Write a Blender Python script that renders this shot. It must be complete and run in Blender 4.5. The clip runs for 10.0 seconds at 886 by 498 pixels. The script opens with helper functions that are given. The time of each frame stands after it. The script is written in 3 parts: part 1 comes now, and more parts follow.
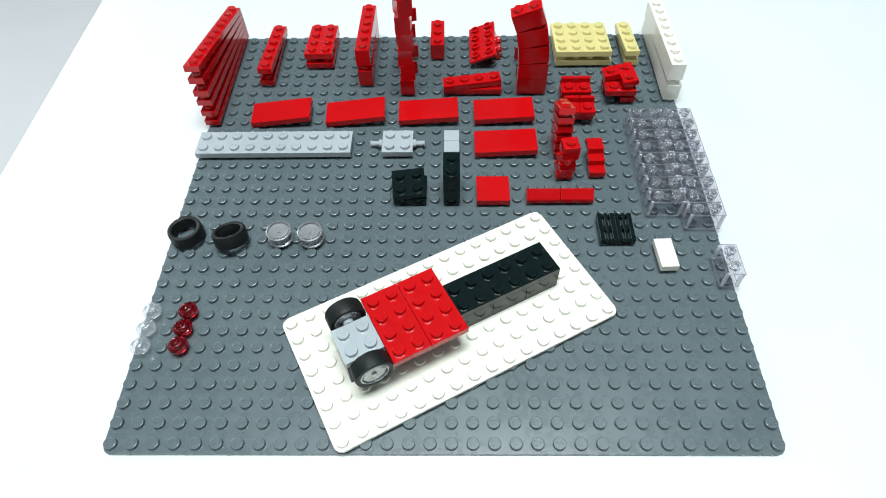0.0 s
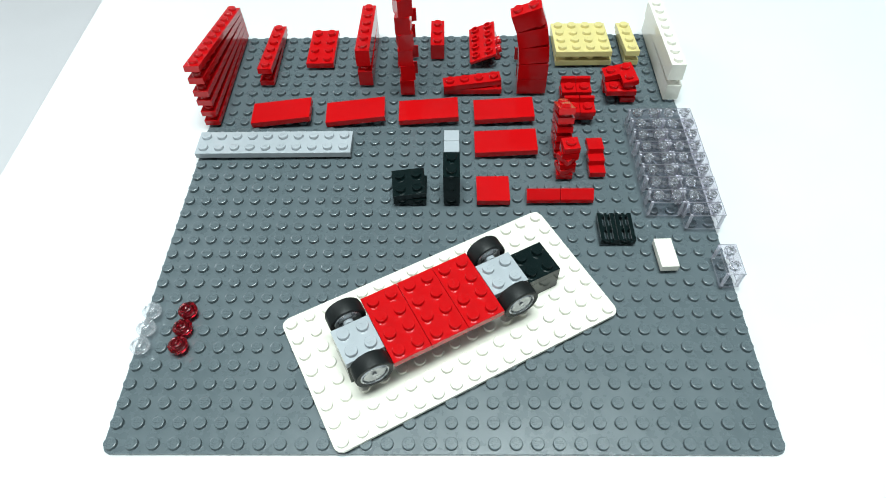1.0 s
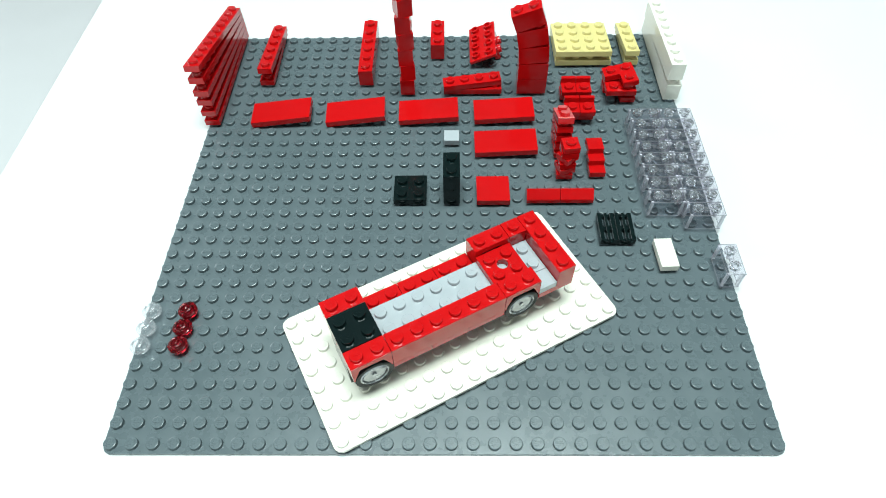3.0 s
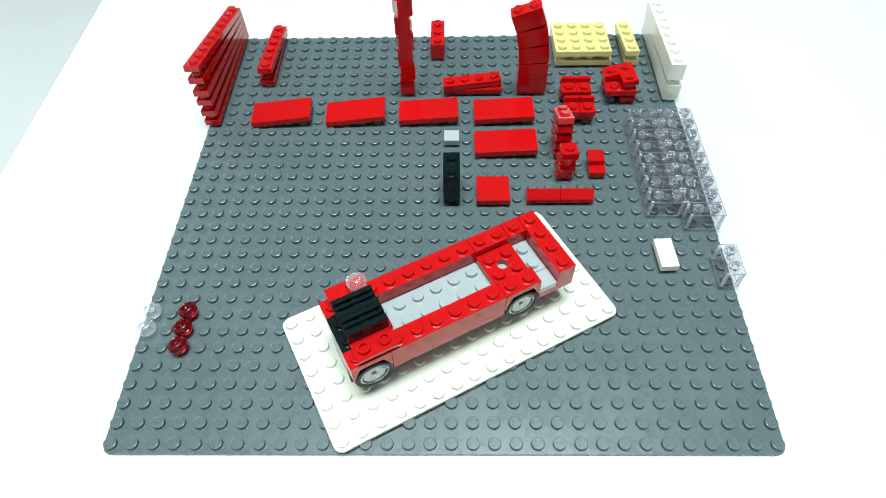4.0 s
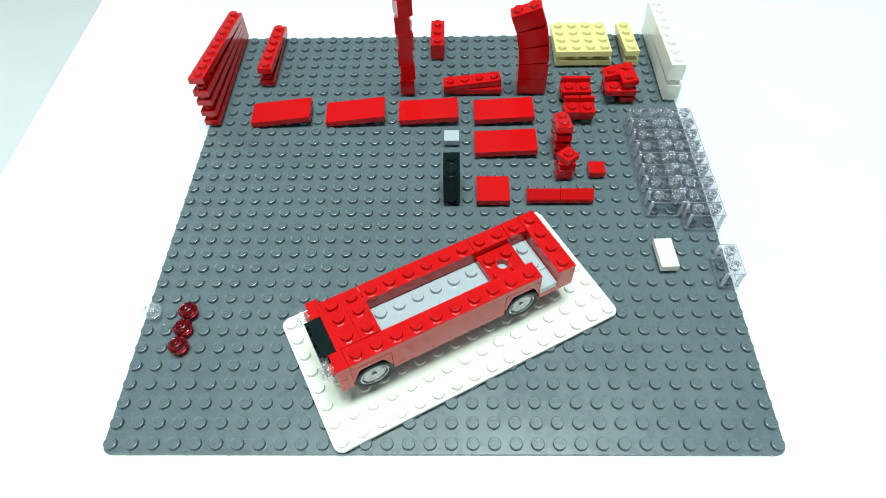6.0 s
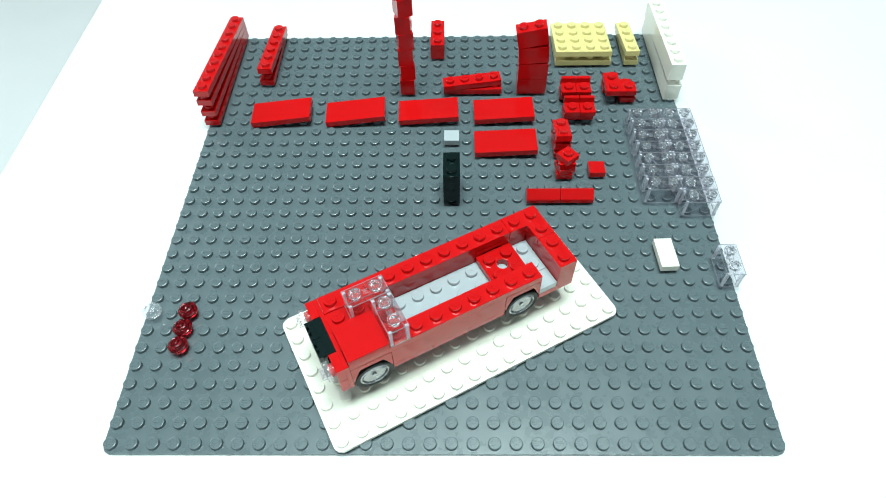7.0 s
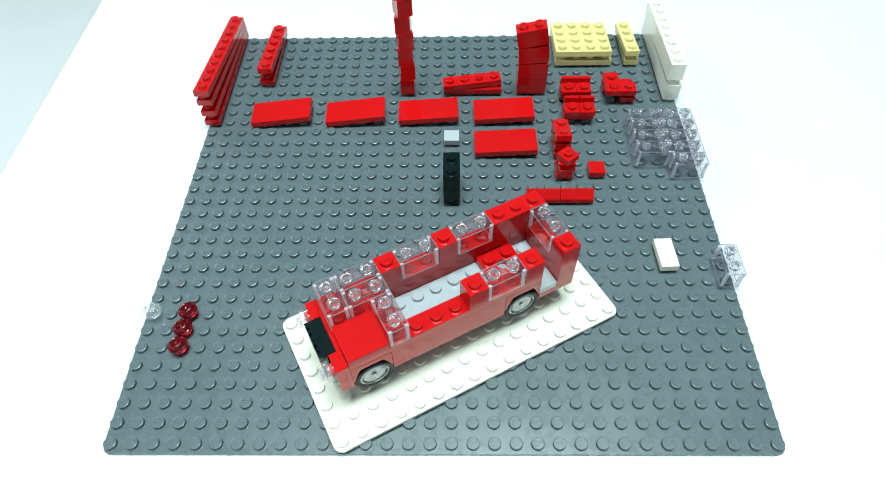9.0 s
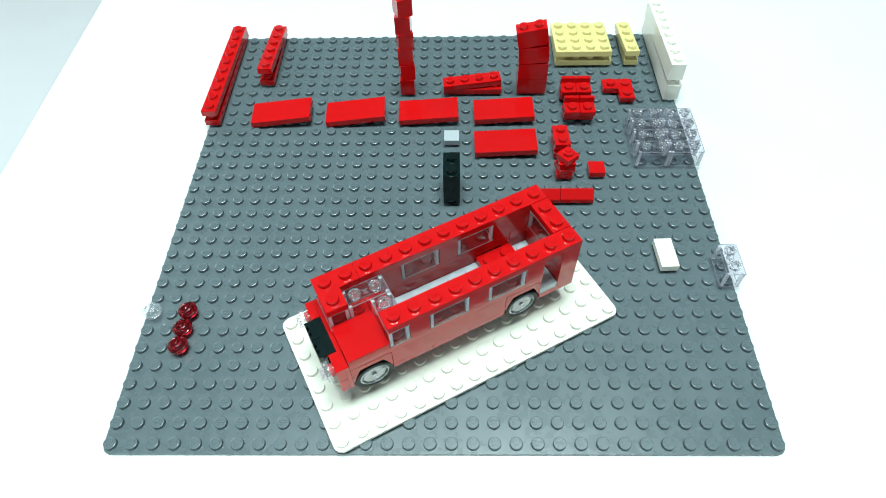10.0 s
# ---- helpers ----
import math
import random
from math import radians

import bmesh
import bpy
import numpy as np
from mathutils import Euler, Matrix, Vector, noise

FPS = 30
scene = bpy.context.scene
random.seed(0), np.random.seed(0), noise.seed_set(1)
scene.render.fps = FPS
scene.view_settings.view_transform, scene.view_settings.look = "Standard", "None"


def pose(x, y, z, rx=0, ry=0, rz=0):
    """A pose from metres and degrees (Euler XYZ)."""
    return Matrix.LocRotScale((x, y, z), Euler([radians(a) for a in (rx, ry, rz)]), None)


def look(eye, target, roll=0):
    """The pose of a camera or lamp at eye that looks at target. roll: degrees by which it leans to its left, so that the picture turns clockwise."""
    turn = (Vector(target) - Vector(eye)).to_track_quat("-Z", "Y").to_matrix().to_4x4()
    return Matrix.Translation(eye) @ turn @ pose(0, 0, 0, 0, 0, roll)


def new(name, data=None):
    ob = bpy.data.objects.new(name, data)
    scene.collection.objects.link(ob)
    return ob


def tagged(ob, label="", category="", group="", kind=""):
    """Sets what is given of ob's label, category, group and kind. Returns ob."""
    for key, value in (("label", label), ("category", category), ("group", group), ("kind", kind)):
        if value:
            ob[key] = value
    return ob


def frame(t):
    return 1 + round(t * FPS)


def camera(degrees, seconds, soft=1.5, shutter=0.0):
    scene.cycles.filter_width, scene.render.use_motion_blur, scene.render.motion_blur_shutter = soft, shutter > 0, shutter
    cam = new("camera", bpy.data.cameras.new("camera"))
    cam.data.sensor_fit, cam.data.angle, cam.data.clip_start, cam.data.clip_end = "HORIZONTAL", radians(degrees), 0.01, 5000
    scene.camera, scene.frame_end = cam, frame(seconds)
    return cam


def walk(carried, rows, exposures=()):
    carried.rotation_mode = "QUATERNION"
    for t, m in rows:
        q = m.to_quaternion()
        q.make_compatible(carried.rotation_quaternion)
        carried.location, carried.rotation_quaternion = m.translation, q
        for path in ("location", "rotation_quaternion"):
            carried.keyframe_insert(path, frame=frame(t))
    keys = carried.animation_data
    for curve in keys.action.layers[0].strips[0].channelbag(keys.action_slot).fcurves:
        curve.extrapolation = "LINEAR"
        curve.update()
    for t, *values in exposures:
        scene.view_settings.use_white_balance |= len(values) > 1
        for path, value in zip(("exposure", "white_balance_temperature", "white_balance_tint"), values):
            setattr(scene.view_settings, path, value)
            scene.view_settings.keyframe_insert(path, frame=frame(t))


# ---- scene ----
S, P, B = 0.008, 0.0032, 0.0096          # stud pitch, plate height, brick height
ST = 0.0017                              # stud height
cam = camera(70.957, 10.0, soft=1.0)
EYE = Matrix.LocRotScale((0.133411, -0.074363, 0.231302), Euler((0.633625, 0.017589, 0.007051)), None)
walk(cam, [(0.0, EYE), (10.0, EYE)], exposures=[(0.0, -0.16, 6400, 9), (1.0, -0.07, 6420, 7), (2.5, 0.02, 6400, 2), (10.0, 0.07, 6120, -3)])

# ---- light: a bright room with a ceiling panel, a window beyond the table and a weak fill added behind the camera ----
world = bpy.data.worlds.new("world")
world.use_nodes = True
scene.world = world
world.node_tree.nodes["Background"].inputs[0].default_value = (0.86, 0.95, 1.0, 1)
world.node_tree.nodes["Background"].inputs[1].default_value = 0.4


def lamp(name, m, sx, sy, watts, colour):
    data = bpy.data.lights.new(name, "AREA")
    data.shape, data.size, data.size_y, data.energy, data.color = "RECTANGLE", sx, sy, watts, colour
    ob = new(name, data)
    ob.matrix_world = m
    return ob


lamp("ceiling_panel", look((0.14, 0.07, 1.60), (0.13, 0.10, 0)), 0.85, 0.46, 49, (0.90, 1.0, 1.0))
lamp("window_light", look((-1.55, 1.5, 0.9), (0.1, 0.1, 0)), 1.0, 1.0, 25, (0.93, 0.96, 1.0))
# unseen fill, added to brighten faces turned towards the camera
lamp("front_fill", look((0.20, -1.25, 0.58), (0.13, 0.12, 0)), 0.5, 0.5, 2.6, (0.94, 1.0, 0.98))


# ---- materials ----
def principled(name, colour, rough=0.2, bump=0.0, size=400.0, wear=0.06, metal=0.0, ior=1.56):
    """Moulded plastic: slightly uneven colour and gloss at two scales, with a faint ripple."""
    m = bpy.data.materials.new(name)
    m.use_nodes = True
    nt = m.node_tree
    b = nt.nodes["Principled BSDF"]
    tc = nt.nodes.new("ShaderNodeTexCoord")
    n1 = nt.nodes.new("ShaderNodeTexNoise")
    n1.inputs["Scale"].default_value = size
    n1.inputs["Detail"].default_value = 4
    n2 = nt.nodes.new("ShaderNodeTexNoise")
    n2.inputs["Scale"].default_value = size * 0.12
    n2.inputs["Detail"].default_value = 2
    info = nt.nodes.new("ShaderNodeObjectInfo")
    for n in (n1, n2):
        nt.links.new(tc.outputs["Object"], n.inputs["Vector"])
    add = nt.nodes.new("ShaderNodeMath")
    add.operation = "ADD"
    nt.links.new(n1.outputs["Fac"], add.inputs[0])
    nt.links.new(n2.outputs["Fac"], add.inputs[1])
    add2 = nt.nodes.new("ShaderNodeMath")
    add2.operation = "MULTIPLY_ADD"
    nt.links.new(info.outputs["Random"], add2.inputs[0])
    add2.inputs[1].default_value = 0.4
    nt.links.new(add.outputs[0], add2.inputs[2])
    ramp = nt.nodes.new("ShaderNodeMapRange")
    ramp.inputs["From Min"].default_value, ramp.inputs["From Max"].default_value = 0.5, 1.9
    ramp.inputs["To Min"].default_value, ramp.inputs["To Max"].default_value = 1 - wear, 1 + wear
    nt.links.new(add2.outputs[0], ramp.inputs["Value"])
    mul = nt.nodes.new("ShaderNodeVectorMath")
    mul.operation = "SCALE"
    mul.inputs[0].default_value = colour
    nt.links.new(ramp.outputs[0], mul.inputs["Scale"])
    nt.links.new(mul.outputs[0], b.inputs["Base Color"])
    r2 = nt.nodes.new("ShaderNodeMapRange")
    r2.inputs["From Min"].default_value, r2.inputs["From Max"].default_value = 0.6, 1.4
    r2.inputs["To Min"].default_value, r2.inputs["To Max"].default_value = rough * 0.75, rough * 1.3
    nt.links.new(add.outputs[0], r2.inputs["Value"])
    nt.links.new(r2.outputs[0], b.inputs["Roughness"])
    b.inputs["Metallic"].default_value = metal
    b.inputs["IOR"].default_value = ior
    if bump:
        bp = nt.nodes.new("ShaderNodeBump")
        bp.inputs["Strength"].default_value = bump
        bp.inputs["Distance"].default_value = 0.0002
        nt.links.new(n2.outputs["Fac"], bp.inputs["Height"])
        nt.links.new(bp.outputs[0], b.inputs["Normal"])
    return m


# milk below 1 mixes in diffuse colour that stands in for passed light
def clear(name, colour, ior=1.45, milk=0.99, rough=0.02):
    m = bpy.data.materials.new(name)
    m.use_nodes = True
    b = m.node_tree.nodes["Principled BSDF"]
    b.inputs["Base Color"].default_value = (*colour, 1)
    b.inputs["Roughness"].default_value = rough
    b.inputs["Transmission Weight"].default_value = milk
    b.inputs["IOR"].default_value = ior
    return m


def thin_clear(name, colour, haze=0.0):
    """Thin clear plastic: light passes straight through, the surface shines, and haze mixes in white to imitate
    gathered light.
    """
    m = bpy.data.materials.new(name)
    m.use_nodes = True
    nt = m.node_tree
    nt.nodes.remove(nt.nodes["Principled BSDF"])
    see, shine, scatter = (nt.nodes.new("ShaderNodeBsdf" + k) for k in ("Transparent", "Glossy", "Translucent"))
    white = nt.nodes.new("ShaderNodeBsdfDiffuse")
    see.inputs["Color"].default_value = (*colour, 1)
    shine.inputs["Color"].default_value = (1, 1, 1, 1)
    shine.inputs["Roughness"].default_value = 0.04
    for b in (scatter, white):
        b.inputs["Color"].default_value = (0.86, 0.87, 0.89, 1)
    fres = nt.nodes.new("ShaderNodeLayerWeight")
    fres.inputs["Blend"].default_value = 0.5
    steep, gloss = (nt.nodes.new("ShaderNodeMath") for _ in range(2))
    steep.operation, gloss.operation = "POWER", "MULTIPLY_ADD"
    steep.inputs[1].default_value = 4.5
    gloss.inputs[1].default_value, gloss.inputs[2].default_value = 0.85, 0.05
    nt.links.new(fres.outputs["Facing"], steep.inputs[0])
    nt.links.new(steep.outputs[0], gloss.inputs[0])
    both, body, top = (nt.nodes.new("ShaderNodeMixShader") for _ in range(3))
    both.inputs[0].default_value = 0.5
    nt.links.new(white.outputs[0], both.inputs[1])
    nt.links.new(scatter.outputs[0], both.inputs[2])
    body.inputs[0].default_value = haze
    nt.links.new(see.outputs[0], body.inputs[1])
    nt.links.new(both.outputs[0], body.inputs[2])
    nt.links.new(gloss.outputs[0], top.inputs[0])
    nt.links.new(body.outputs[0], top.inputs[1])
    nt.links.new(shine.outputs[0], top.inputs[2])
    nt.links.new(top.outputs[0], nt.nodes["Material Output"].inputs["Surface"])
    return m


RED = principled("red_plastic", (0.42, 0.003, 0.0045), 0.10, 0.15, ior=1.5)
LGREY = principled("light_grey_plastic", (0.335, 0.362, 0.385), 0.13, 0.15)
DGREY = principled("dark_grey_plastic", (0.083, 0.107, 0.117), 0.28, 0.25, 300)
WHITE = principled("white_plastic", (0.68, 0.664, 0.59), 0.15, 0.15)
TAN = principled("tan_plastic", (0.57, 0.495, 0.21), 0.22, 0.15)
BLACK = principled("black_plastic", (0.0030, 0.0077, 0.0078), 0.14, 0.15, ior=1.42)
RUBBER = principled("black_rubber", (0.005, 0.0065, 0.0065), 0.5, 0.3, 900, ior=1.33)
SILVER = principled("flat_silver_plastic", (0.38, 0.39, 0.405), 0.25, 0.0, wear=0.03, metal=0.6)
CLEAR_ROUND = thin_clear("clear_round_plastic", (0.96, 0.96, 0.97), 0.16)
CLEAR = thin_clear("clear_plastic", (0.925, 0.91, 0.945), 0.025)
# white diffuse mixed in to imitate light gathered in the brick's corners
CORNER_GLINT = clear("clear_corner_glint", (0.97, 0.98, 1.0), milk=0.56)
CLEAR_STUD = clear("clear_plastic_stud", (0.97, 0.98, 1.0), milk=0.95)
# pale scatter painted as bright edge lines; also colours the moulded marks
GLINT_AND_MARK = thin_clear("clear_glint_and_mark", (0.70, 0.69, 0.75), 0.26)
TRED = clear("transparent_red_plastic", (0.62, 0.005, 0.018), milk=0.96, rough=0.14)
PAPER = principled("white_table_paint", (0.56, 0.575, 0.58), 0.45, 0.2, 60, 0.02)
FLOORM = principled("pale_floor", (0.69, 0.695, 0.70), 0.6, 0.2, 9, 0.05)
# dark tone for unseen ceiling and far wall keeps reflections in glossy tops dim
CEILM = principled("dim_reflection_paint", (0.20, 0.21, 0.22), 0.8, 0.2, 20, 0.03)
# lighter tone for the other unseen walls, chosen to bounce fill light
WALLM = principled("bounce_wall_paint", (0.62, 0.64, 0.65), 0.8, 0.2, 20, 0.03)


# ---- mesh helpers ----
def mesh_of(bm, name, material, smooth=False):
    me = bpy.data.meshes.new(name)
    bm.normal_update()
    bm.to_mesh(me)
    bm.free()
    me.materials.append(material)
    for p in me.polygons:
        p.use_smooth = smooth
    return me


def box(bm, x0, x1, y0, y1, z0, z1, bevel=0.00007):
    r = bmesh.ops.create_cube(bm, size=1)
    vs = r["verts"]
    for v in vs:
        v.co = Vector((x0 + (v.co.x + 0.5) * (x1 - x0), y0 + (v.co.y + 0.5) * (y1 - y0), z0 + (v.co.z + 0.5) * (z1 - z0)))
    if bevel:
        es = {e for v in vs for e in v.link_edges}
        bmesh.ops.bevel(bm, geom=list(es), offset=bevel, segments=1, affect="EDGES")


def lathe(bm, profile, n=24, closed=False, m=None):
    """Turns a profile of (radius, height) round the z axis."""
    rings = []
    for r, z in profile:
        if r < 1e-7:
            rings.append([bm.verts.new((0, 0, z))])
        else:
            rings.append([bm.verts.new((r * math.cos(2 * math.pi * k / n), r * math.sin(2 * math.pi * k / n), z)) for k in range(n)])
    pairs = list(zip(rings, rings[1:]))
    if closed:
        pairs.append((rings[-1], rings[0]))
    for a, b in pairs:
        for k in range(n):
            j = (k + 1) % n
            if len(a) == 1 and len(b) > 1:
                bm.faces.new((a[0], b[j], b[k]))
            elif len(b) == 1 and len(a) > 1:
                bm.faces.new((a[k], a[j], b[0]))
            elif len(a) > 1:
                bm.faces.new((a[k], a[j], b[j], b[k]))
    if m is not None:
        bmesh.ops.transform(bm, matrix=m, verts=[v for r in rings for v in r])
    return rings


def prism(bm, outline, y0, y1):
    """Pushes an outline in x and z from y0 to y1."""
    a = [bm.verts.new((x, y0, z)) for x, z in outline]
    b = [bm.verts.new((x, y1, z)) for x, z in outline]
    n = len(outline)
    bm.faces.new(a)
    bm.faces.new(list(reversed(b)))
    for k in range(n):
        j = (k + 1) % n
        bm.faces.new((a[k], b[k], b[j], a[j]))
    bmesh.ops.recalc_face_normals(bm, faces=bm.faces)


def part(name, bm, material, parent, label="", smooth=False, m=None):
    ob = new(name, mesh_of(bm, name, material, smooth) if isinstance(bm, bmesh.types.BMesh) else bm)
    ob.parent = parent
    if m is not None:
        ob.matrix_basis = m
    if label:
        ob["label"] = label
    return ob


STUD_PROFILE = [(0.0, ST), (0.00215, ST), (0.00234, ST - 0.00008), (0.0024, ST - 0.00028), (0.0024, -0.00005)]
stud_meshes = {}


def stud_mesh(material):
    """One round stud with a faint raised mark on its top."""
    if material.name not in stud_meshes:
        bm = bmesh.new()
        sharp = [(r if r != 0.00215 else 0.00229, z if z != ST - 0.00028 else ST - 0.00016) for r, z in STUD_PROFILE]
        lathe(bm, list(reversed(STUD_PROFILE if material is DGREY else sharp)), 24)
        box(bm, -0.0015, 0.0015, -0.00022, 0.00022, ST - 0.0001, ST + 0.00009, 0)
        box(bm, -0.0013, 0.0013, -0.0009, -0.0006, ST - 0.0001, ST + 0.00007, 0)
        box(bm, -0.0013, 0.0013, 0.0006, 0.0009, ST - 0.0001, ST + 0.00007, 0)
        me = mesh_of(bm, "stud", material)
        for p in me.polygons:
            p.use_smooth = len(p.vertices) == 4 and abs(p.normal.z) < 0.9 and p.index < 24 * 3
        stud_meshes[material.name] = me
    return stud_meshes[material.name]


def hollow_stud_mesh(material):
    """An open ring stud with a sunken floor."""
    key = material.name + " hollow"
    if key not in stud_meshes:
        bm = bmesh.new()
        lathe(bm, [(0.0, 0.0003), (0.0014, 0.0003), (0.0015, ST - 0.0001), (0.0016, ST), (0.0023, ST), (0.0024, ST - 0.00012), (0.0024, -0.00005)][::-1], 28)
        stud_meshes[key] = mesh_of(bm, "stud", material, True)
        stud_meshes[key].set_sharp_from_angle(angle=radians(35))
    return stud_meshes[key]


def studs_on(ob, cells, z, material, hollow=False):
    for x, y in cells:
        part("stud", hollow_stud_mesh(material) if hollow else stud_mesh(material), None, ob, m=pose(x, y, z))


body_meshes = {}
E1 = 0.0001                               # clearance at each side


def brick(name, nx, ny, h, material, label, category, group="", studs=True):
    """A brick, plate or tile, nx by ny studs; its origin is the middle of its underside."""
    key = (name, nx, ny, h, material.name, studs)
    x, y = nx * S / 2 - E1, ny * S / 2 - E1
    if key not in body_meshes:
        bm = bmesh.new()
        box(bm, -x, x, -y, y, 0, h)
        body_meshes[key] = mesh_of(bm, name, material)
    ob = tagged(new(name, body_meshes[key]), label, category, group)
    if studs:
        studs_on(ob, [((a - (nx - 1) / 2) * S, (b - (ny - 1) / 2) * S) for a in range(nx) for b in range(ny)], h, material)
    return ob


def cells_plate(name, cells, h, material, label, category, group=""):
    """An angled plate: the cells are stud places round its origin."""
    bm = bmesh.new()
    outline = [(-S, -S), (0, -S), (0, 0), (S, 0), (S, S), (-S, S)]
    a = [bm.verts.new((x, y, 0)) for x, y in outline]
    b = [bm.verts.new((x, y, h)) for x, y in outline]
    bm.faces.new(list(reversed(a)))
    bm.faces.new(b)
    for k in range(6):
        bm.faces.new((a[k], a[(k + 1) % 6], b[(k + 1) % 6], b[k]))
    bmesh.ops.bevel(bm, geom=list(bm.edges), offset=0.00018, segments=2, affect="EDGES")
    ob = tagged(new(name, mesh_of(bm, name, material)), label, category, group)
    studs_on(ob, cells, h, material)
    return ob


# ---- places: i, j count studs of the grey plate; a, b those of the turned white plate; heights in metres ----
Z0 = 0.0032                               # tops of the grey plate's studs
TURN = 28.1
ZW = 0.0047                               # top of the white plate


def at(i, j, z=Z0, rz=0, rx=0, ry=0):
    return pose(i * S, j * S, z, rx, ry, rz)


CARM = pose(16.43 * S, 7.10 * S, 0, 0, 0, TURN)


def on_car(a, b, z, rz=0):
    return CARM @ pose((a - 8) * S, (b - 4) * S, z, 0, 0, rz)


def along(front, back):
    """The pose of a piece whose underside runs from one place (i, j, z) to another."""
    f, k = Vector((front[0] * S, front[1] * S, front[2])), Vector((back[0] * S, back[1] * S, back[2]))
    x = (k - f).normalized()
    y = Vector((0, 0, 1)).cross(x).normalized()
    m = Matrix((x, y, x.cross(y))).transposed().to_4x4()
    return Matrix.Translation((f + k) / 2) @ m


L1, L2, L3 = ZW + B, ZW + B + P, ZW + B + 2 * P     # tops of black bricks, black plate, red floor
LF = L3 + P                              # top of the grey floor
LW = L3 + B                              # top of the lower walls
LP = LW + P                              # top of the plate course
LG = LP + B                              # top of the window course

moves = []                               # (thing, pile pose, [(time, pose), ...])


def rest(ob, m):
    ob.matrix_basis = m
    return ob


def goes(ob, start, *steps):
    ob.matrix_basis = start
    moves.append((ob, start, steps))
    return ob


# ---- the room: its walls and ceiling are unseen, added to close it and shape the light ----
def slab(name, x0, x1, y0, y1, z0, z1, material, label, category, kind="structure", bevel=0.0):
    bm = bmesh.new()
    box(bm, x0, x1, y0, y1, z0, z1, bevel)
    return tagged(new(name, mesh_of(bm, name, material)), label, category, "", kind)


TABLE_LEFT = -12.66 * S
slab("floor", -2.0, 2.2, -2.0, 2.2, -0.79, -0.74, FLOORM, "pale smooth floor below the table", "floor")
slab("ceiling", -2.0, 2.2, -2.0, 2.2, 1.7, 1.75, CEILM, "unseen ceiling, added in dark grey to dim reflections", "ceiling")
slab("wall_south", -2.0, 2.2, -2.1, -2.0, -0.79, 1.75, WALLM, "unseen wall, added in light grey to bounce light", "wall")
slab("wall_east", 2.2, 2.3, -2.0, 2.2, -0.79, 1.75, WALLM, "unseen wall, added in light grey to bounce light", "wall")
slab("wall_north", -2.0, 2.2, 2.2, 2.3, -0.79, 1.75, CEILM, "unseen wall, added in dark grey to dim reflections", "wall")
slab("wall_west", -2.1, -2.0, -2.0, 2.2, -0.79, 1.75, WALLM, "unseen wall, added in light grey to bounce light", "wall")

table = tagged(new("table"), "plain white table with a straight edge", "table")
bm = bmesh.new()
box(bm, TABLE_LEFT, 0.95, -0.45, 0.75, -0.025, 0, 0.0015)
part("tabletop", bm, PAPER, table)
for x in (TABLE_LEFT + 0.06, 0.89):
    for y in (-0.39, 0.69):
        bm = bmesh.new()
        box(bm, x - 0.025, x + 0.025, y - 0.025, y + 0.025, -0.74, -0.025, 0.001)
        part("leg", bm, PAPER, table)


# ---- plates that carry everything ----
def round_slab(name, w, d, z0, z1, r, material, label, category):
    bm = bmesh.new()
    out = []
    for cx, cy, a0 in ((w / 2 - r, d / 2 - r, 0), (-w / 2 + r, d / 2 - r, 90), (-w / 2 + r, -d / 2 + r, 180), (w / 2 - r, -d / 2 + r, 270)):
        out += [(cx + r * math.cos(radians(a0 + k * 15)), cy + r * math.sin(radians(a0 + k * 15))) for k in range(7)]
    a = [bm.verts.new((x, y, z0)) for x, y in out]
    b = [bm.verts.new((x, y, z1)) for x, y in out]
    bm.faces.new(list(reversed(a)))
    top = bm.faces.new(b)
    n = len(out)
    for k in range(n):
        bm.faces.new((a[k], a[(k + 1) % n], b[(k + 1) % n], b[k]))
    bmesh.ops.bevel(bm, geom=list(top.edges), offset=0.00025, segments=2, affect="EDGES")
    return tagged(new(name, mesh_of(bm, name, material)), label, category)


baseplate = round_slab("baseplate", 31.72 * S, 31.9 * S, 0.0, 0.0015, 0.0034, DGREY, "large dark grey studded plastic baseplate on the white table", "baseplate")
baseplate.location = (16 * S, 16 * S, 0.00003)
small_plate = round_slab("small_baseplate", 15.9 * S, 7.9 * S, 0.0, 0.0015, 0.0034, WHITE, "white studded plastic baseplate lying askew on the grey one", "baseplate")
rest(small_plate, on_car(8, 4, ZW - 0.0015))


# ---- kinds of pieces ----
def red_plate(nx, ny, group=""):
    return brick("red_plate", nx, ny, P, RED, "glossy red %d by %d studded plate" % (ny, nx), "plastic plate", group or "red plates")


def red_brick(nx, ny, group=""):
    return brick("red_brick", nx, ny, B, RED, "glossy red %d by %d studded brick" % (ny, nx), "plastic brick", group or "red bricks")


def red_tile(nx, ny):
    return brick("red_tile", nx, ny, P, RED, "smooth glossy red %d by %d tile" % (ny, nx), "plastic tile", "red tiles", studs=False)


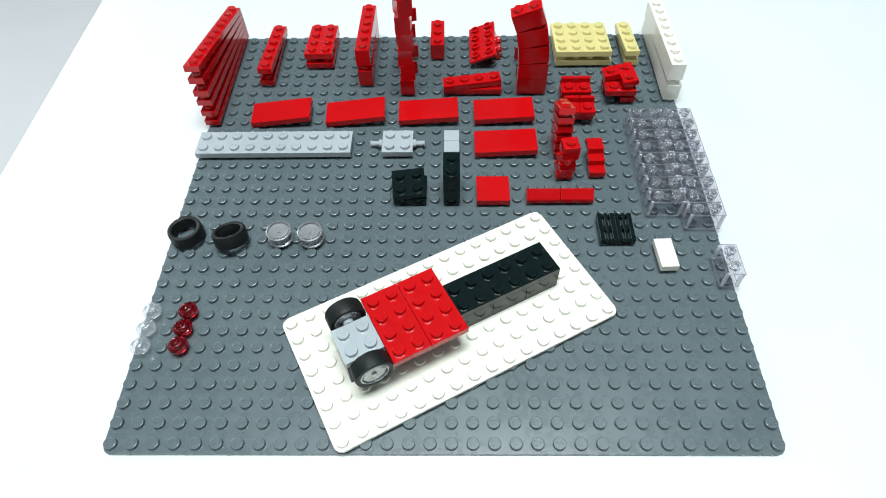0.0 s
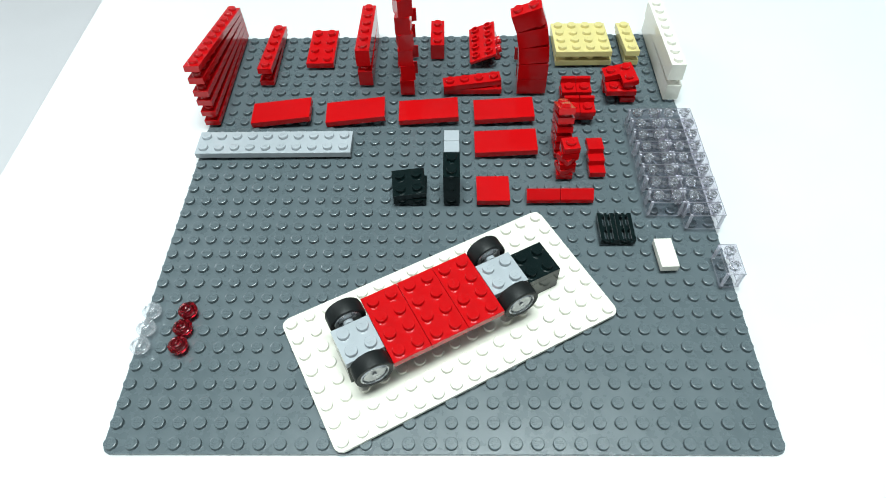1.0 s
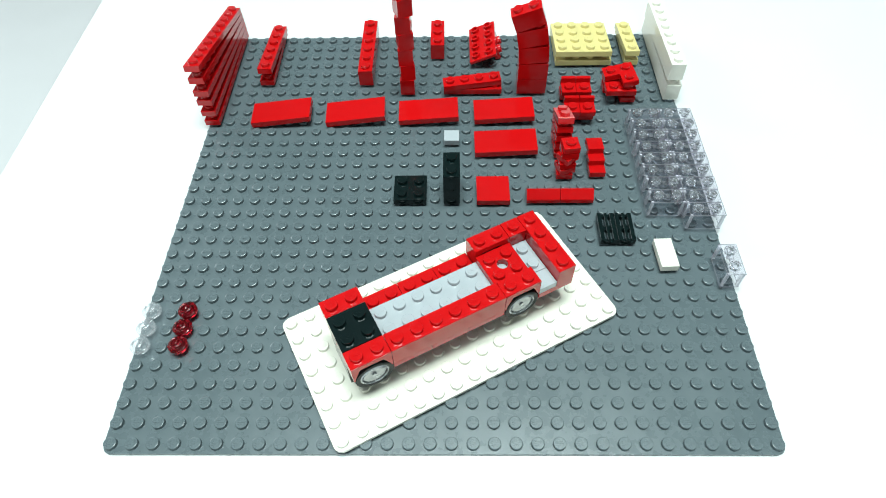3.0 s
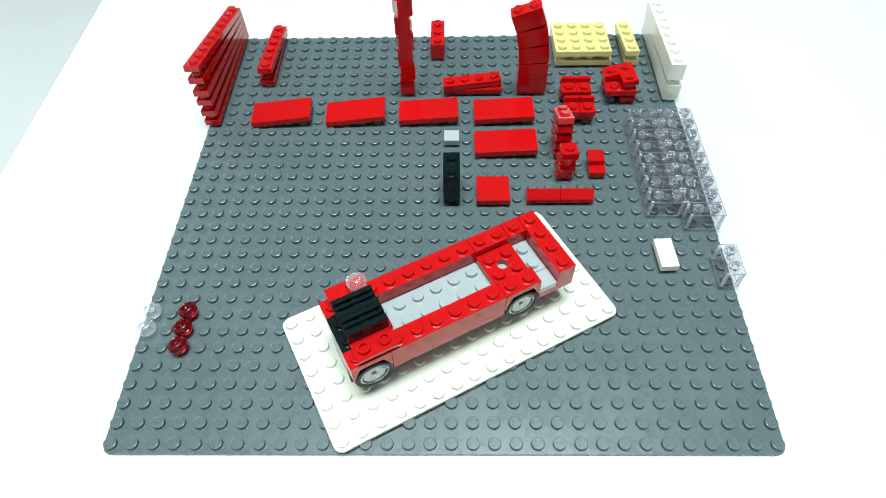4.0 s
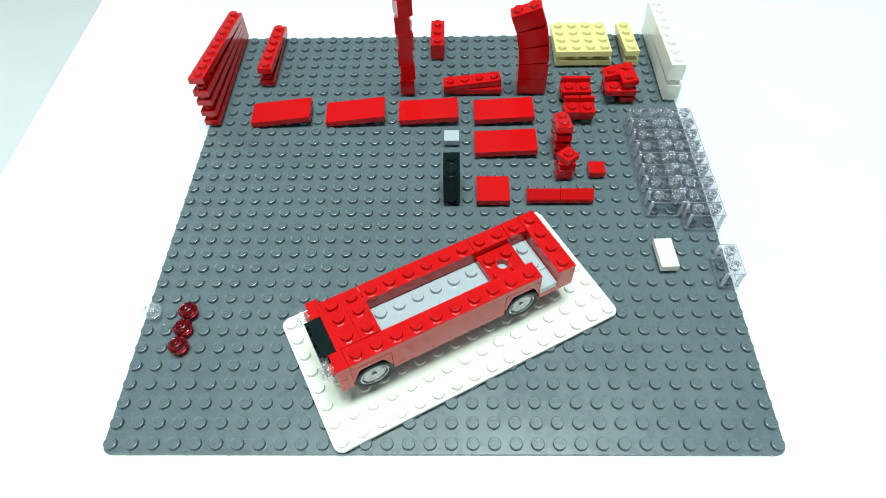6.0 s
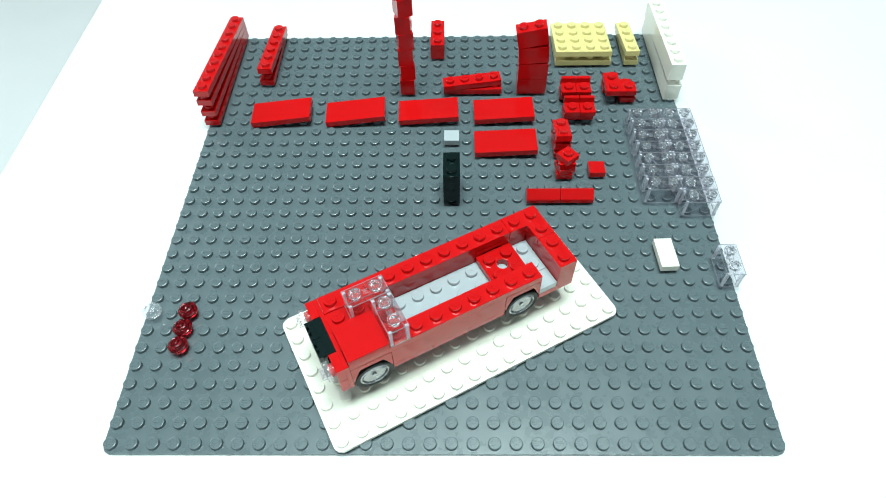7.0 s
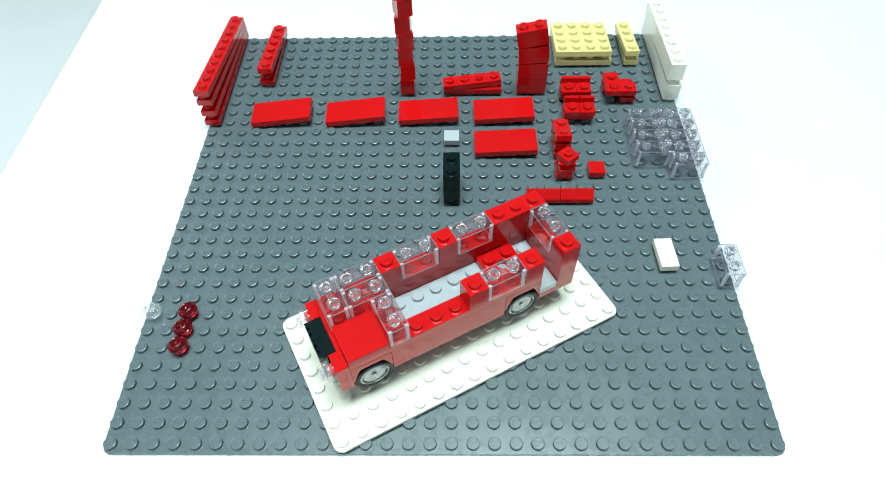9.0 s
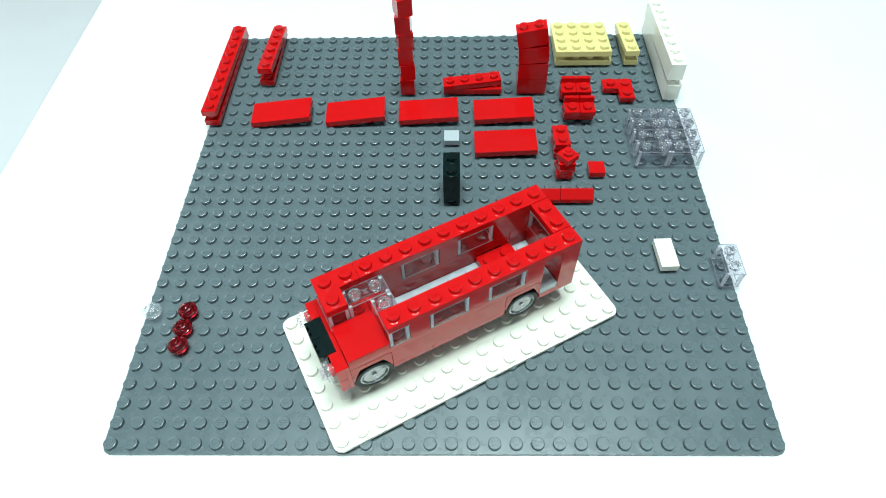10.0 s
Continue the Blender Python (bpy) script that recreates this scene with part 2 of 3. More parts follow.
def clear_brick():
    """A clear 1 by 2 brick, open below: clear sides and top, round studs, corners and rims whitened to imitate caught
    light.
    """
    ob = tagged(new("clear_brick"), "colourless clear 1 by 2 brick, hollow inside", "plastic brick", "clear bricks")
    x, y, w = S - E1, S / 2 - E1, 0.0012
    if "clear" not in body_meshes:
        bm = bmesh.new()
        box(bm, -x, x, -y, y, 0, B, 0)
        bmesh.ops.delete(bm, geom=[f for f in bm.faces if f.normal.z < -0.5 or f.calc_center_median().z < 1e-6], context="FACES_ONLY")
        body_meshes["clear"] = mesh_of(bm, "clear_brick", CLEAR)
        bm = bmesh.new()                  # a stud: raised disc on a short hollow boss
        lathe(bm, [(0.0, -0.0010), (0.0012, -0.0010), (0.0013, 0.0006), (0.0017, 0.0004), (0.0021, -0.0008), (0.0024, -0.0006), (0.0024, ST - 0.0002), (0.0022, ST), (0.0, ST)], 28)
        body_meshes["clear_stud"] = mesh_of(bm, "stud", CLEAR_STUD, True)
        body_meshes["clear_stud"].set_sharp_from_angle(angle=radians(40))
        # corner posts: their whitened material stands in for light piped to the ends
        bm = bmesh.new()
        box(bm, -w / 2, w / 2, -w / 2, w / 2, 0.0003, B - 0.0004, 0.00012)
        body_meshes["clear_end"] = mesh_of(bm, "corner_post", CORNER_GLINT)
        # thin bars that paint edge glints along the top and bottom rims
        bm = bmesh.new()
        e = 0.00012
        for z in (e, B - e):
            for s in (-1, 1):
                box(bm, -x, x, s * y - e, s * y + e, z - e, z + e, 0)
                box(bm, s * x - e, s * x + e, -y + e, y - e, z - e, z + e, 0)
        body_meshes["clear_rim"] = mesh_of(bm, "rim_line", GLINT_AND_MARK)
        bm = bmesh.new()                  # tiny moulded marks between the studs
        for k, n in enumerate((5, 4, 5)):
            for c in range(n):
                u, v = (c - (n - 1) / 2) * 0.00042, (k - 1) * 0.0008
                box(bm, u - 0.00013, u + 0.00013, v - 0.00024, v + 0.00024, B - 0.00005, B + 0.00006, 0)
        body_meshes["clear_mark"] = mesh_of(bm, "mould_mark", GLINT_AND_MARK)
    part("shell", body_meshes["clear"], None, ob)
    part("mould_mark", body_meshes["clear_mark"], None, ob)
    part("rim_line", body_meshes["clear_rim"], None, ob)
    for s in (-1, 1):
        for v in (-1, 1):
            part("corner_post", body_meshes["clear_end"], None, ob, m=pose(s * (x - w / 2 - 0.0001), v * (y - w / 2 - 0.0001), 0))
        part("stud", body_meshes["clear_stud"], None, ob, m=pose(s * S / 2, 0, B))
    return ob


def corner_plate():
    return cells_plate("corner_plate", [(-S / 2, -S / 2), (-S / 2, S / 2), (S / 2, S / 2)], P, RED, "glossy red angled plate with three studs", "plastic plate", "red corner plates")


def round_plate(material, label, group):
    """A one-stud round plate: waist below, wider disc above, hollow stud."""
    bm = bmesh.new()
    lathe(bm, [(0, 0), (0.0026, 0), (0.0026, 0.0013), (0.00385, 0.0013), (0.0039, 0.0016), (0.0039, 0.003), (0.0037, P), (0.0024, P),
               (0.0024, P + ST - 0.0002), (0.0022, P + ST), (0.0016, P + ST), (0.0015, P + 0.0004), (0, P + 0.0004)], 28)
    ob = tagged(new("round_plate", mesh_of(bm, "round_plate", material, True)), label, "round plate", group)
    return ob


def grille_tile():
    """Black 1 by 2 tile: two wide side bars, a narrow middle bar, two open slots, closed by low ends."""
    ob = tagged(new("grille_tile"), "black 1 by 2 grille tile with open slots", "plastic tile", "grille tiles")
    for y, half in ((-0.00292, 0.00098), (0, 0.00062), (0.00292, 0.00098)):
        bm = bmesh.new()
        box(bm, -S + E1, S - E1, y - half, y + half, 0.0004, P, 0.00005)
        part("slat", bm, BLACK, ob)
    for s in (-1, 0, 1):
        bm = bmesh.new()
        u, half = s * (S - E1 - 0.0008), (0.0007 if s else 0.0012)
        box(bm, u - half, u + half, -S / 2 + E1 + 0.0001, S / 2 - E1 - 0.0001, 0, 0.0022, 0)
        part("crossbar", bm, BLACK, ob)
    return ob


def tyre(name="tyre"):
    bm = bmesh.new()
    lathe(bm, [(0.0060, -0.0031), (0.0070, -0.0032), (0.0075, -0.0031), (0.0077, -0.0024), (0.0077, 0.0024), (0.0075, 0.0031), (0.0070, 0.0032),
               (0.0060, 0.0031), (0.0057, 0.0029), (0.0057, 0.0018), (0.0054, 0.0014), (0.0054, -0.0014), (0.0057, -0.0018), (0.0057, -0.0029)], 48, True)
    bmesh.ops.recalc_face_normals(bm, faces=bm.faces)
    me = mesh_of(bm, name, RUBBER, True)
    me.set_sharp_from_angle(angle=radians(42))
    return me


def rim():
    bm = bmesh.new()
    lathe(bm, [(0, -0.0030), (0.0052, -0.0030), (0.0057, -0.0026), (0.0057, -0.0018), (0.0046, -0.0012), (0.0046, 0.0012), (0.0057, 0.0018),
               (0.0058, 0.0024), (0.0058, 0.0030), (0.0053, 0.0033), (0.0051, 0.0031), (0.0050, 0.0020), (0.0044, 0.0020), (0.0043, 0.0028),
               (0.0011, 0.0024), (0.0009, 0.0024), (0.0008, 0.0030), (0, 0.0031)], 40)
    bmesh.ops.recalc_face_normals(bm, faces=bm.faces)
    me = mesh_of(bm, "rim", SILVER, True)
    me.set_sharp_from_angle(angle=radians(38))
    return me


TYRE, RIM = tyre(), rim()


def axle_plate():
    ob = brick("axle_plate", 2, 2, P, LGREY, "light grey 2 by 2 plate with two wheel pins", "axle plate", "axle plates")
    for s in (-1, 1):
        bm = bmesh.new()
        lathe(bm, [(0.0021, 0), (0.0021, 0.0016), (0.0013, 0.0017), (0.0013, 0.0052), (0.0016, 0.0054), (0.0016, 0.0060), (0.0013, 0.0062), (0, 0.0062)], 16,
              m=pose(0, s * (S - E1), P / 2, -90 * s))
        part("wheel_pin", bm, LGREY, ob, smooth=False)
    return ob


def mudguard():
    """Red 2 by 4 mudguard: low middle plate with a round hole, two raised arches."""
    ob = tagged(new("mudguard"), "glossy red mudguard with two wheel arches and a round hole", "mudguard", "mudguards")
    bm = bmesh.new()                       # middle plate with its hole
    n, r = 32, 0.0023
    for z, flip in ((P, False), (0.0, True)):
        inner = [bm.verts.new((r * math.cos(2 * math.pi * k / n), r * math.sin(2 * math.pi * k / n), z)) for k in range(n)]
        outer = []
        for k in range(n):
            c, s = math.cos(2 * math.pi * k / n), math.sin(2 * math.pi * k / n)
            q = (S - E1) / max(abs(c), abs(s))
            outer.append(bm.verts.new((c * q, s * q, z)))
        for k in range(n):
            j = (k + 1) % n
            f = (inner[k], outer[k], outer[j], inner[j])
            bm.faces.new(tuple(reversed(f)) if flip else f)
        if not flip:
            top = (inner, outer)
    for k in range(n):
        j = (k + 1) % n
        bm.faces.new((top[0][k], top[0][j], inner[j], inner[k]))
        bm.faces.new((top[1][j], top[1][k], outer[k], outer[j]))
    part("middle_plate", bm, RED, ob)
    studs_on(ob, [(x * S / 2, y * S / 2) for x in (-1, 1) for y in (-1, 1)], P, RED)
    x = S - E1
    arch = [(-x, -P), (-x, 2 * P), (x, 2 * P), (x, -P), (x - 0.0006, -P), (x - 0.0009, -0.0016), (0.0046, 0.0037), (-0.0046, 0.0037), (-x + 0.0009, -0.0016), (-x + 0.0006, -P)]
    for s in (-1, 1):
        bm = bmesh.new()
        y = sorted((s * (S + E1), s * (2 * S - E1)))
        prism(bm, arch, *y)
        bmesh.ops.bevel(bm, geom=[e for e in bm.edges if abs(e.verts[0].co.z - 2 * P) + abs(e.verts[1].co.z - 2 * P) < 1e-6], offset=0.00018, segments=2, affect="EDGES")
        side = part("arch", bm, RED, ob)
        studs_on(side, [(-S / 2, s * 1.5 * S), (S / 2, s * 1.5 * S)], 2 * P, RED)
    return ob


def bracket():
    """Red bracket: a 2 by 4 studded panel (flat, studs up) and a 1 by 2 tab hanging from its back edge, studs outwards."""
    ob = tagged(new("bracket"), "glossy red angled bracket with a two by four studded panel", "bracket")
    t = 0.0016
    bm = bmesh.new()
    box(bm, -S + E1, S - E1, -2 * S + E1, 2 * S - E1, 0, t)
    panel = part("panel", bm, RED, ob)
    studs_on(panel, [(x * S / 2, (y - 1.5) * S) for x in (-1, 1) for y in range(4)], t, RED, True)
    bm = bmesh.new()
    box(bm, S - P, S - E1, -S + E1, S - E1, -S, 0)
    tab = part("tab", bm, RED, ob)
    for y in (-S / 2, S / 2):
        part("stud", stud_mesh(RED), None, tab, m=pose(S - E1, y, -S / 2, 0, 90, 0))
    return ob


def slope():
    ob = tagged(new("slope_brick"), "small glossy red 1 by 2 slope brick", "slope brick", "red slope bricks")
    bm = bmesh.new()
    y = S / 2 - E1
    prism(bm, [(-y, 0), (y, 0), (y, 0.0024), (0, 0.0062), (-y, 0.0024)], -S + E1, S - E1)
    bmesh.ops.bevel(bm, geom=list(bm.edges), offset=0.00015, segments=2, affect="EDGES")
    part("body", bm, RED, ob, m=pose(0, 0, 0, 0, 0, 90))
    return ob


def small_bracket():
    """Red one-stud bracket: a plate with a stud and an upright back."""
    ob = tagged(new("small_bracket"), "small glossy red bracket with one stud and an upright back", "bracket", "small red brackets")
    y = S / 2 - E1
    bm = bmesh.new()
    prism(bm, [(-y, 0.0004), (y + 0.0022, 0.0004), (y + 0.0022, 0.0062), (y, 0.0062), (y, P), (-y, P)], -y, y)
    bmesh.ops.bevel(bm, geom=list(bm.edges), offset=0.00018, segments=2, affect="EDGES")
    body = part("body", bm, RED, ob, m=pose(0, 0, 0, 0, 0, 90))
    part("stud", stud_mesh(RED), None, body, m=pose(0, 0, P))
    return ob


# ---- the bus under construction: what stands there from the start ----
for a, n in ((4, 4), (8, 4), (11, 2), (13, 2)):
    rest(brick("black_brick", n, 2, B, BLACK, "black studded brick under the chassis, on the white plate", "plastic brick", "black chassis bricks"), on_car(a, 4, ZW))
rest(brick("black_plate", 12, 2, P, BLACK, "long black studded chassis plate on black bricks", "plastic plate"), on_car(8, 4, L1))
rest(axle_plate(), on_car(3, 4, L2))
for b in (2.40, 5.60):
    w = tagged(new("wheel"), "black rubber tyre on a grey plastic rim, on the front axle", "wheel", "front wheels")
    side = -1 if b < 4 else 1
    rest(w, on_car(3.03, b, L2 + P / 2 - 0.0004) @ pose(0, 0, 0, -90 * side, 0, 0))
    part("tyre", TYRE, None, w)
    part("rim", RIM, None, w)
for a in (5, 7):
    rest(red_plate(4, 2), on_car(a, 4, L2, 90))

# ---- pieces that are carried to the bus ----
U1 = P + ST                              # pitch of loosely stacked plates
V1 = B + ST                              # and of bricks

# two by four plates
goes(red_plate(4, 2), along((6.98, 28.1, 0.0092), (7.0, 32.05, Z0 + P)), (0.1, on_car(9, 4, L2, 90)))
goes(red_plate(4, 2), at(7, 30.05, Z0, 90), (1.1, on_car(13, 4, L2, 90)))
# rear axle and its wheels
goes(axle_plate(), at(13.05, 20, Z0, 90), (0.3, on_car(11, 4, L2)))
HUB = L2 + P / 2 - 0.0004


def wheel_at(b):
    return on_car(11, b, HUB) @ pose(0, 0, 0, 90 if b < 4 else -90, 0, 0)


def loose(name, me, label, category, group):
    return tagged(new(name, me), label, category, group)


def turned(a, b, k=0.5):
    """A pose between two others."""
    q = a.to_quaternion().slerp(b.to_quaternion(), k)
    return Matrix.LocRotScale(a.translation.lerp(b.translation, k), q, None)


def swings(ob, start, t, end, *more):
    """Like goes(), for a move that turns a thing over."""
    goes(ob, start, (t - 0.034, turned(start, end)), (t, end), *more)


RIM_L, TYRE_L = "flat grey plastic wheel rim", "small smooth black rubber tyre"
swings(loose("rim", RIM, RIM_L, "wheel rim", "loose rims"), at(8.45, 12.4, Z0 + 0.003), 0.5, wheel_at(5.60))
swings(loose("tyre", TYRE, TYRE_L, "tyre", "loose tyres"), at(3.87, 12.25, Z0 + 0.0045, 0, -20, -8), 0.6, wheel_at(5.60))
swings(loose("rim", RIM, RIM_L, "wheel rim", "loose rims"), at(6.65, 12.45, Z0 + 0.003), 0.8, wheel_at(2.40))
swings(loose("tyre", TYRE, TYRE_L, "tyre", "loose tyres"), at(1.22, 12.6, Z0 + 0.0036, 0, -3, -3), 1.0, wheel_at(2.40))
# grey step, rear wall
goes(brick("grey_tile", 1, 1, P, LGREY, "smooth light grey one-stud tile", "plastic tile", "grey tiles", studs=False), at(16.53, 19.5, Z0), (1.3, on_car(12.5, 2.5, L3)))
rest(brick("grey_tile", 1, 1, P, LGREY, "smooth light grey one-stud tile", "plastic tile", "grey tiles", studs=False), at(16.53, 20.5, Z0))

# tower of one-stud bricks, with a longer brick across its top; taken from the top
TWIST = [0, 12, 3, 15, -3, 24, 3, 18, -4, 21, 5, 16, 0, 20]
tower_times = [None] * 6 + [(9.3, (5.5, 2.5)), (8.9, (8.5, 2.5)), (8.6, (11.5, 2.5)), (8.4, (13.5, 2.5)), (7.8, (8.5, 5.5)), (7.4, (5.5, 5.5)), (1.6, (12.5, 5.5))]
for k, use in enumerate(tower_times):
    ob = red_brick(1, 1, "red one-stud bricks")
    m = at(13.5 + 0.02 * (k % 2), 25.5, Z0 + B * k, TWIST[k])
    if use:
        t, (a, b) = use
        goes(ob, m, (t, on_car(a, b, L3 if t < 2 else LP)))
    else:
        rest(ob, m)
goes(red_brick(4, 1), at(13.5, 25.5, Z0 + B * len(tower_times), 90), (1.5, on_car(13.5, 4, L3, 90)))

# floor plate, small plates, mudguards, lower walls
goes(brick("grey_plate", 10, 2, P, LGREY, "long light grey 2 by 10 studded plate", "plastic plate"), at(5.08, 20, Z0), (1.8, on_car(8, 4, L3)))
for k, use in enumerate([None, None, (9.6, (13.5, 4, LG, 90)), (6.4, (13.5, 3, LW, 90)), (5.6, (3.5, 4, LW, 90)), (2.0, (2.5, 4, L3, 90))]):
    m = along((23.5 - 0.015 * k, 20.8 - 2 * math.cos(0.1 * k), Z0 + 0.0038 * k + 0.016 * math.sin(0.1 * k)), (23.48 - 0.02 * k, 20.8, Z0 + 0.0038 * k))
    if use:
        t, (a, b, z, r) = use
        goes(red_plate(2, 1), m, (t, on_car(a, b, z, r)))
    else:
        rest(red_plate(2, 1), m)
swings(mudguard(), at(13.72, 28.3, Z0 + 0.016, -90, 90, 0), 2.1, on_car(3, 4, LF, 0))
swings(mudguard(), at(21.5, 27.9, Z0 + 0.016, 90, 90, 0), 2.6, on_car(11, 4, LF, 0))
goes(red_brick(6, 1), along((10.5, 26.1, 0.0161), (10.53, 32.05, Z0 + B)), (2.5, on_car(7, 2.5, L3)))
goes(red_brick(6, 1), at(10.53, 29.05, Z0, 90), (3.1, on_car(7, 5.5, L3)))

BPL = "black 2 by 2 studded plate"
goes(brick("black_small_plate", 2, 2, P, BLACK, BPL, "plastic plate", "black small plates"), at(13.96, 16.02, Z0 + P + 0.0009, 5, 4, -3), (2.3, on_car(3, 4, LF + P)))

# the nose is put together flat on the front of the bus and then tipped down before it
NOSE_A = on_car(3.42, 4, LW + ST)
T16 = 0.0016
NOSE_B = CARM @ pose((2 - 8) * S, 0, LP - S, 0, -90, 0)


def nose(ob, start, t, local):
    end = NOSE_A @ local
    tip = NOSE_B @ local
    steps = [(t, end), (4.566, turned(NOSE_A, NOSE_B) @ local), (4.6, tip)]
    if (start.to_quaternion().rotation_difference(end.to_quaternion())).angle > 1.5:
        steps.insert(0, (t - 0.034, turned(start, end)))
    goes(ob, start, *steps)


nose(bracket(), at(18.85, 30.0, 0.0076, 0, 0, -22), 3.2, pose(0, 0, 0))
nose(brick("black_small_plate", 2, 2, P, BLACK, BPL, "plastic plate", "black small plates"), at(14.03, 16, Z0), 3.3, pose(0, 0, T16))
nose(grille_tile(), at(25.45, 12.92, Z0, 90), 3.5, pose(0, S / 2, T16 + P))
nose(grille_tile(), at(26.45, 12.92, Z0, 90), 4.0, pose(0, -S / 2, T16 + P))
TILE1 = "smooth glossy red one-stud tile"
for k, (t, y) in enumerate([(None, 0), (4.1, -1.5), (3.6, 1.5)]):
    ob = brick("red_small_tile", 1, 1, P, RED, TILE1, "plastic tile", "red one-stud tiles", studs=False)
    m = at(25.5 - 0.04 * k, 17.6 + 0.62 * k, Z0 + P * k, 1.5 * k)
    nose(ob, m, t, pose(-S / 2, y * S, T16)) if t else rest(ob, m)
for k, t in enumerate([None, None, None, None, 4.4, 3.4]):
    ob = red_plate(1, 1, "red one-stud plates")
    m = at(23.45 + 0.025 * k, 17.45, Z0 + (P + 0.0003) * k, (0, 16, 4, 38, 3, 6)[k])
    nose(ob, m, t, pose(S / 2, (-1.5 if t > 4 else 1.5) * S, T16)) if t else rest(ob, m)
CR = "colourless clear round one-stud plate"
nose(round_plate(CLEAR_ROUND, CR, "clear round plates"), at(0.6, 5.41), 3.7, pose(S / 2, 1.5 * S, T16 + P))
nose(round_plate(CLEAR_ROUND, CR, "clear round plates"), at(0.63, 6.43), 4.5, pose(S / 2, -1.5 * S, T16 + P))
rest(round_plate(CLEAR_ROUND, CR, "clear round plates"), at(0.63, 7.46))
for i, j in ((2.54, 5.44), (2.52, 6.45), (2.54, 7.48)):
    rest(round_plate(TRED, "transparent dark red round one-stud plate", "red round plates"), at(i, j))

# long plates
for k, use in enumerate([None, None, (9.8, (9, 5.5, LG)), (9.4, (9, 2.5, LG)), (6.1, (7, 5.5, LW)), (6.0, (7, 2.5, LW))]):
    m = along((0.5, 22.1, (0.0033, 0.0095, 0.0166, 0.0224, 0.0302, 0.0374)[k]), (0.5, 32.03, Z0 + P * k))
    if use:
        t, (a, b, z) = use
        goes(red_plate(10, 1), m, (t, on_car(a, b, z)))
    else:
        rest(red_plate(10, 1), m)
# two-stud bricks in a leaning tower; the top one goes under the windscreen
foot = Vector((21.02 * S, 25.5 * S, Z0))
for k, lean in enumerate((0, 1, 5, 11, 20)):
    m = Matrix.Translation(foot) @ pose(0, 0, 0, 0, -lean, 0) @ pose(S, 0, 0.00005)
    foot = Matrix.Translation(foot) @ pose(0, 0, 0, 0, -lean, 0) @ Vector((0, 0, B + 0.00005))
    goes(red_brick(2, 1), m, (6.2, on_car(4.5, 4, LF, -90))) if k == 4 else rest(red_brick(2, 1), m)
# angled plates
rest(corner_plate(), at(28, 25, Z0, -90))
goes(corner_plate(), at(27.95, 24.95, Z0 + U1, 90), (9.9, on_car(3, 5, LG, 0)))
goes(corner_plate(), at(27.93, 25, Z0 + 2 * U1, 0) @ pose(0, 0, 0, 0, -10, 0) @ pose(0, 0, 0, 0, 0, -84), (6.3, on_car(13, 5, LW, -90)))
# hood tile, windows, rear wall
goes(red_tile(2, 2), at(19.02, 15.9, Z0), (6.5, on_car(3, 3, LP)))
windows = [(6.8, (4.5, 3, 90)), (6.9, (4, 4.5, 0)), (7.1, (2.5, 5, 90)), (7.3, (4, 5.5, 0)), (7.6, (7, 5.5, 0)), (7.9, (10, 5.5, 0)), (8.3, (13.5, 4, 90)), (8.8, (10, 2.5, 0)), (9.1, (7, 2.5, 0))]
slots = [(31, 13.5)]
for j in range(14, 22):
    slots += [(29, j + 0.5), (31, j + 0.5)]
for k, (i, j) in enumerate(slots):
    ob, m = clear_brick(), at(i + 0.02 * math.sin(5 * k), j, Z0)
    if k < len(windows):
        t, (a, b, r) = windows[k]
        goes(ob, m, (t, on_car(a, b, LP, -90 if r else 0)))
    else:
        rest(ob, m)
goes(red_brick(3, 1), at(15.52, 30.45, Z0, 90), (8.1, on_car(12.5, 5.5, LP)))

# ---- pieces that stay where they lie ----
rest(red_plate(6, 1), at(3.48, 29.15, Z0, 90))
rest(red_plate(6, 1), along((3.55, 26.1, 0.0116), (3.58, 32.0, Z0 + P)))
rest(red_plate(4, 1), at(18, 25.5, Z0))
rest(red_plate(4, 1), at(17.95, 25.55, Z0 + P + 0.0006, 6, 0, -3))
for i, rz, ry in ((5.1, 3, -5), (10.1, 3, -5), (15.0, 1.5, -3), (20.03, 1.0, -3)):
    rest(red_tile(4, 2), at(i, 22.95, Z0 + 0.0009, rz, 0, ry))
rest(red_tile(4, 2), at(20.0, 19.9, Z0 + 0.0007, 0.6, 0, -2.5))
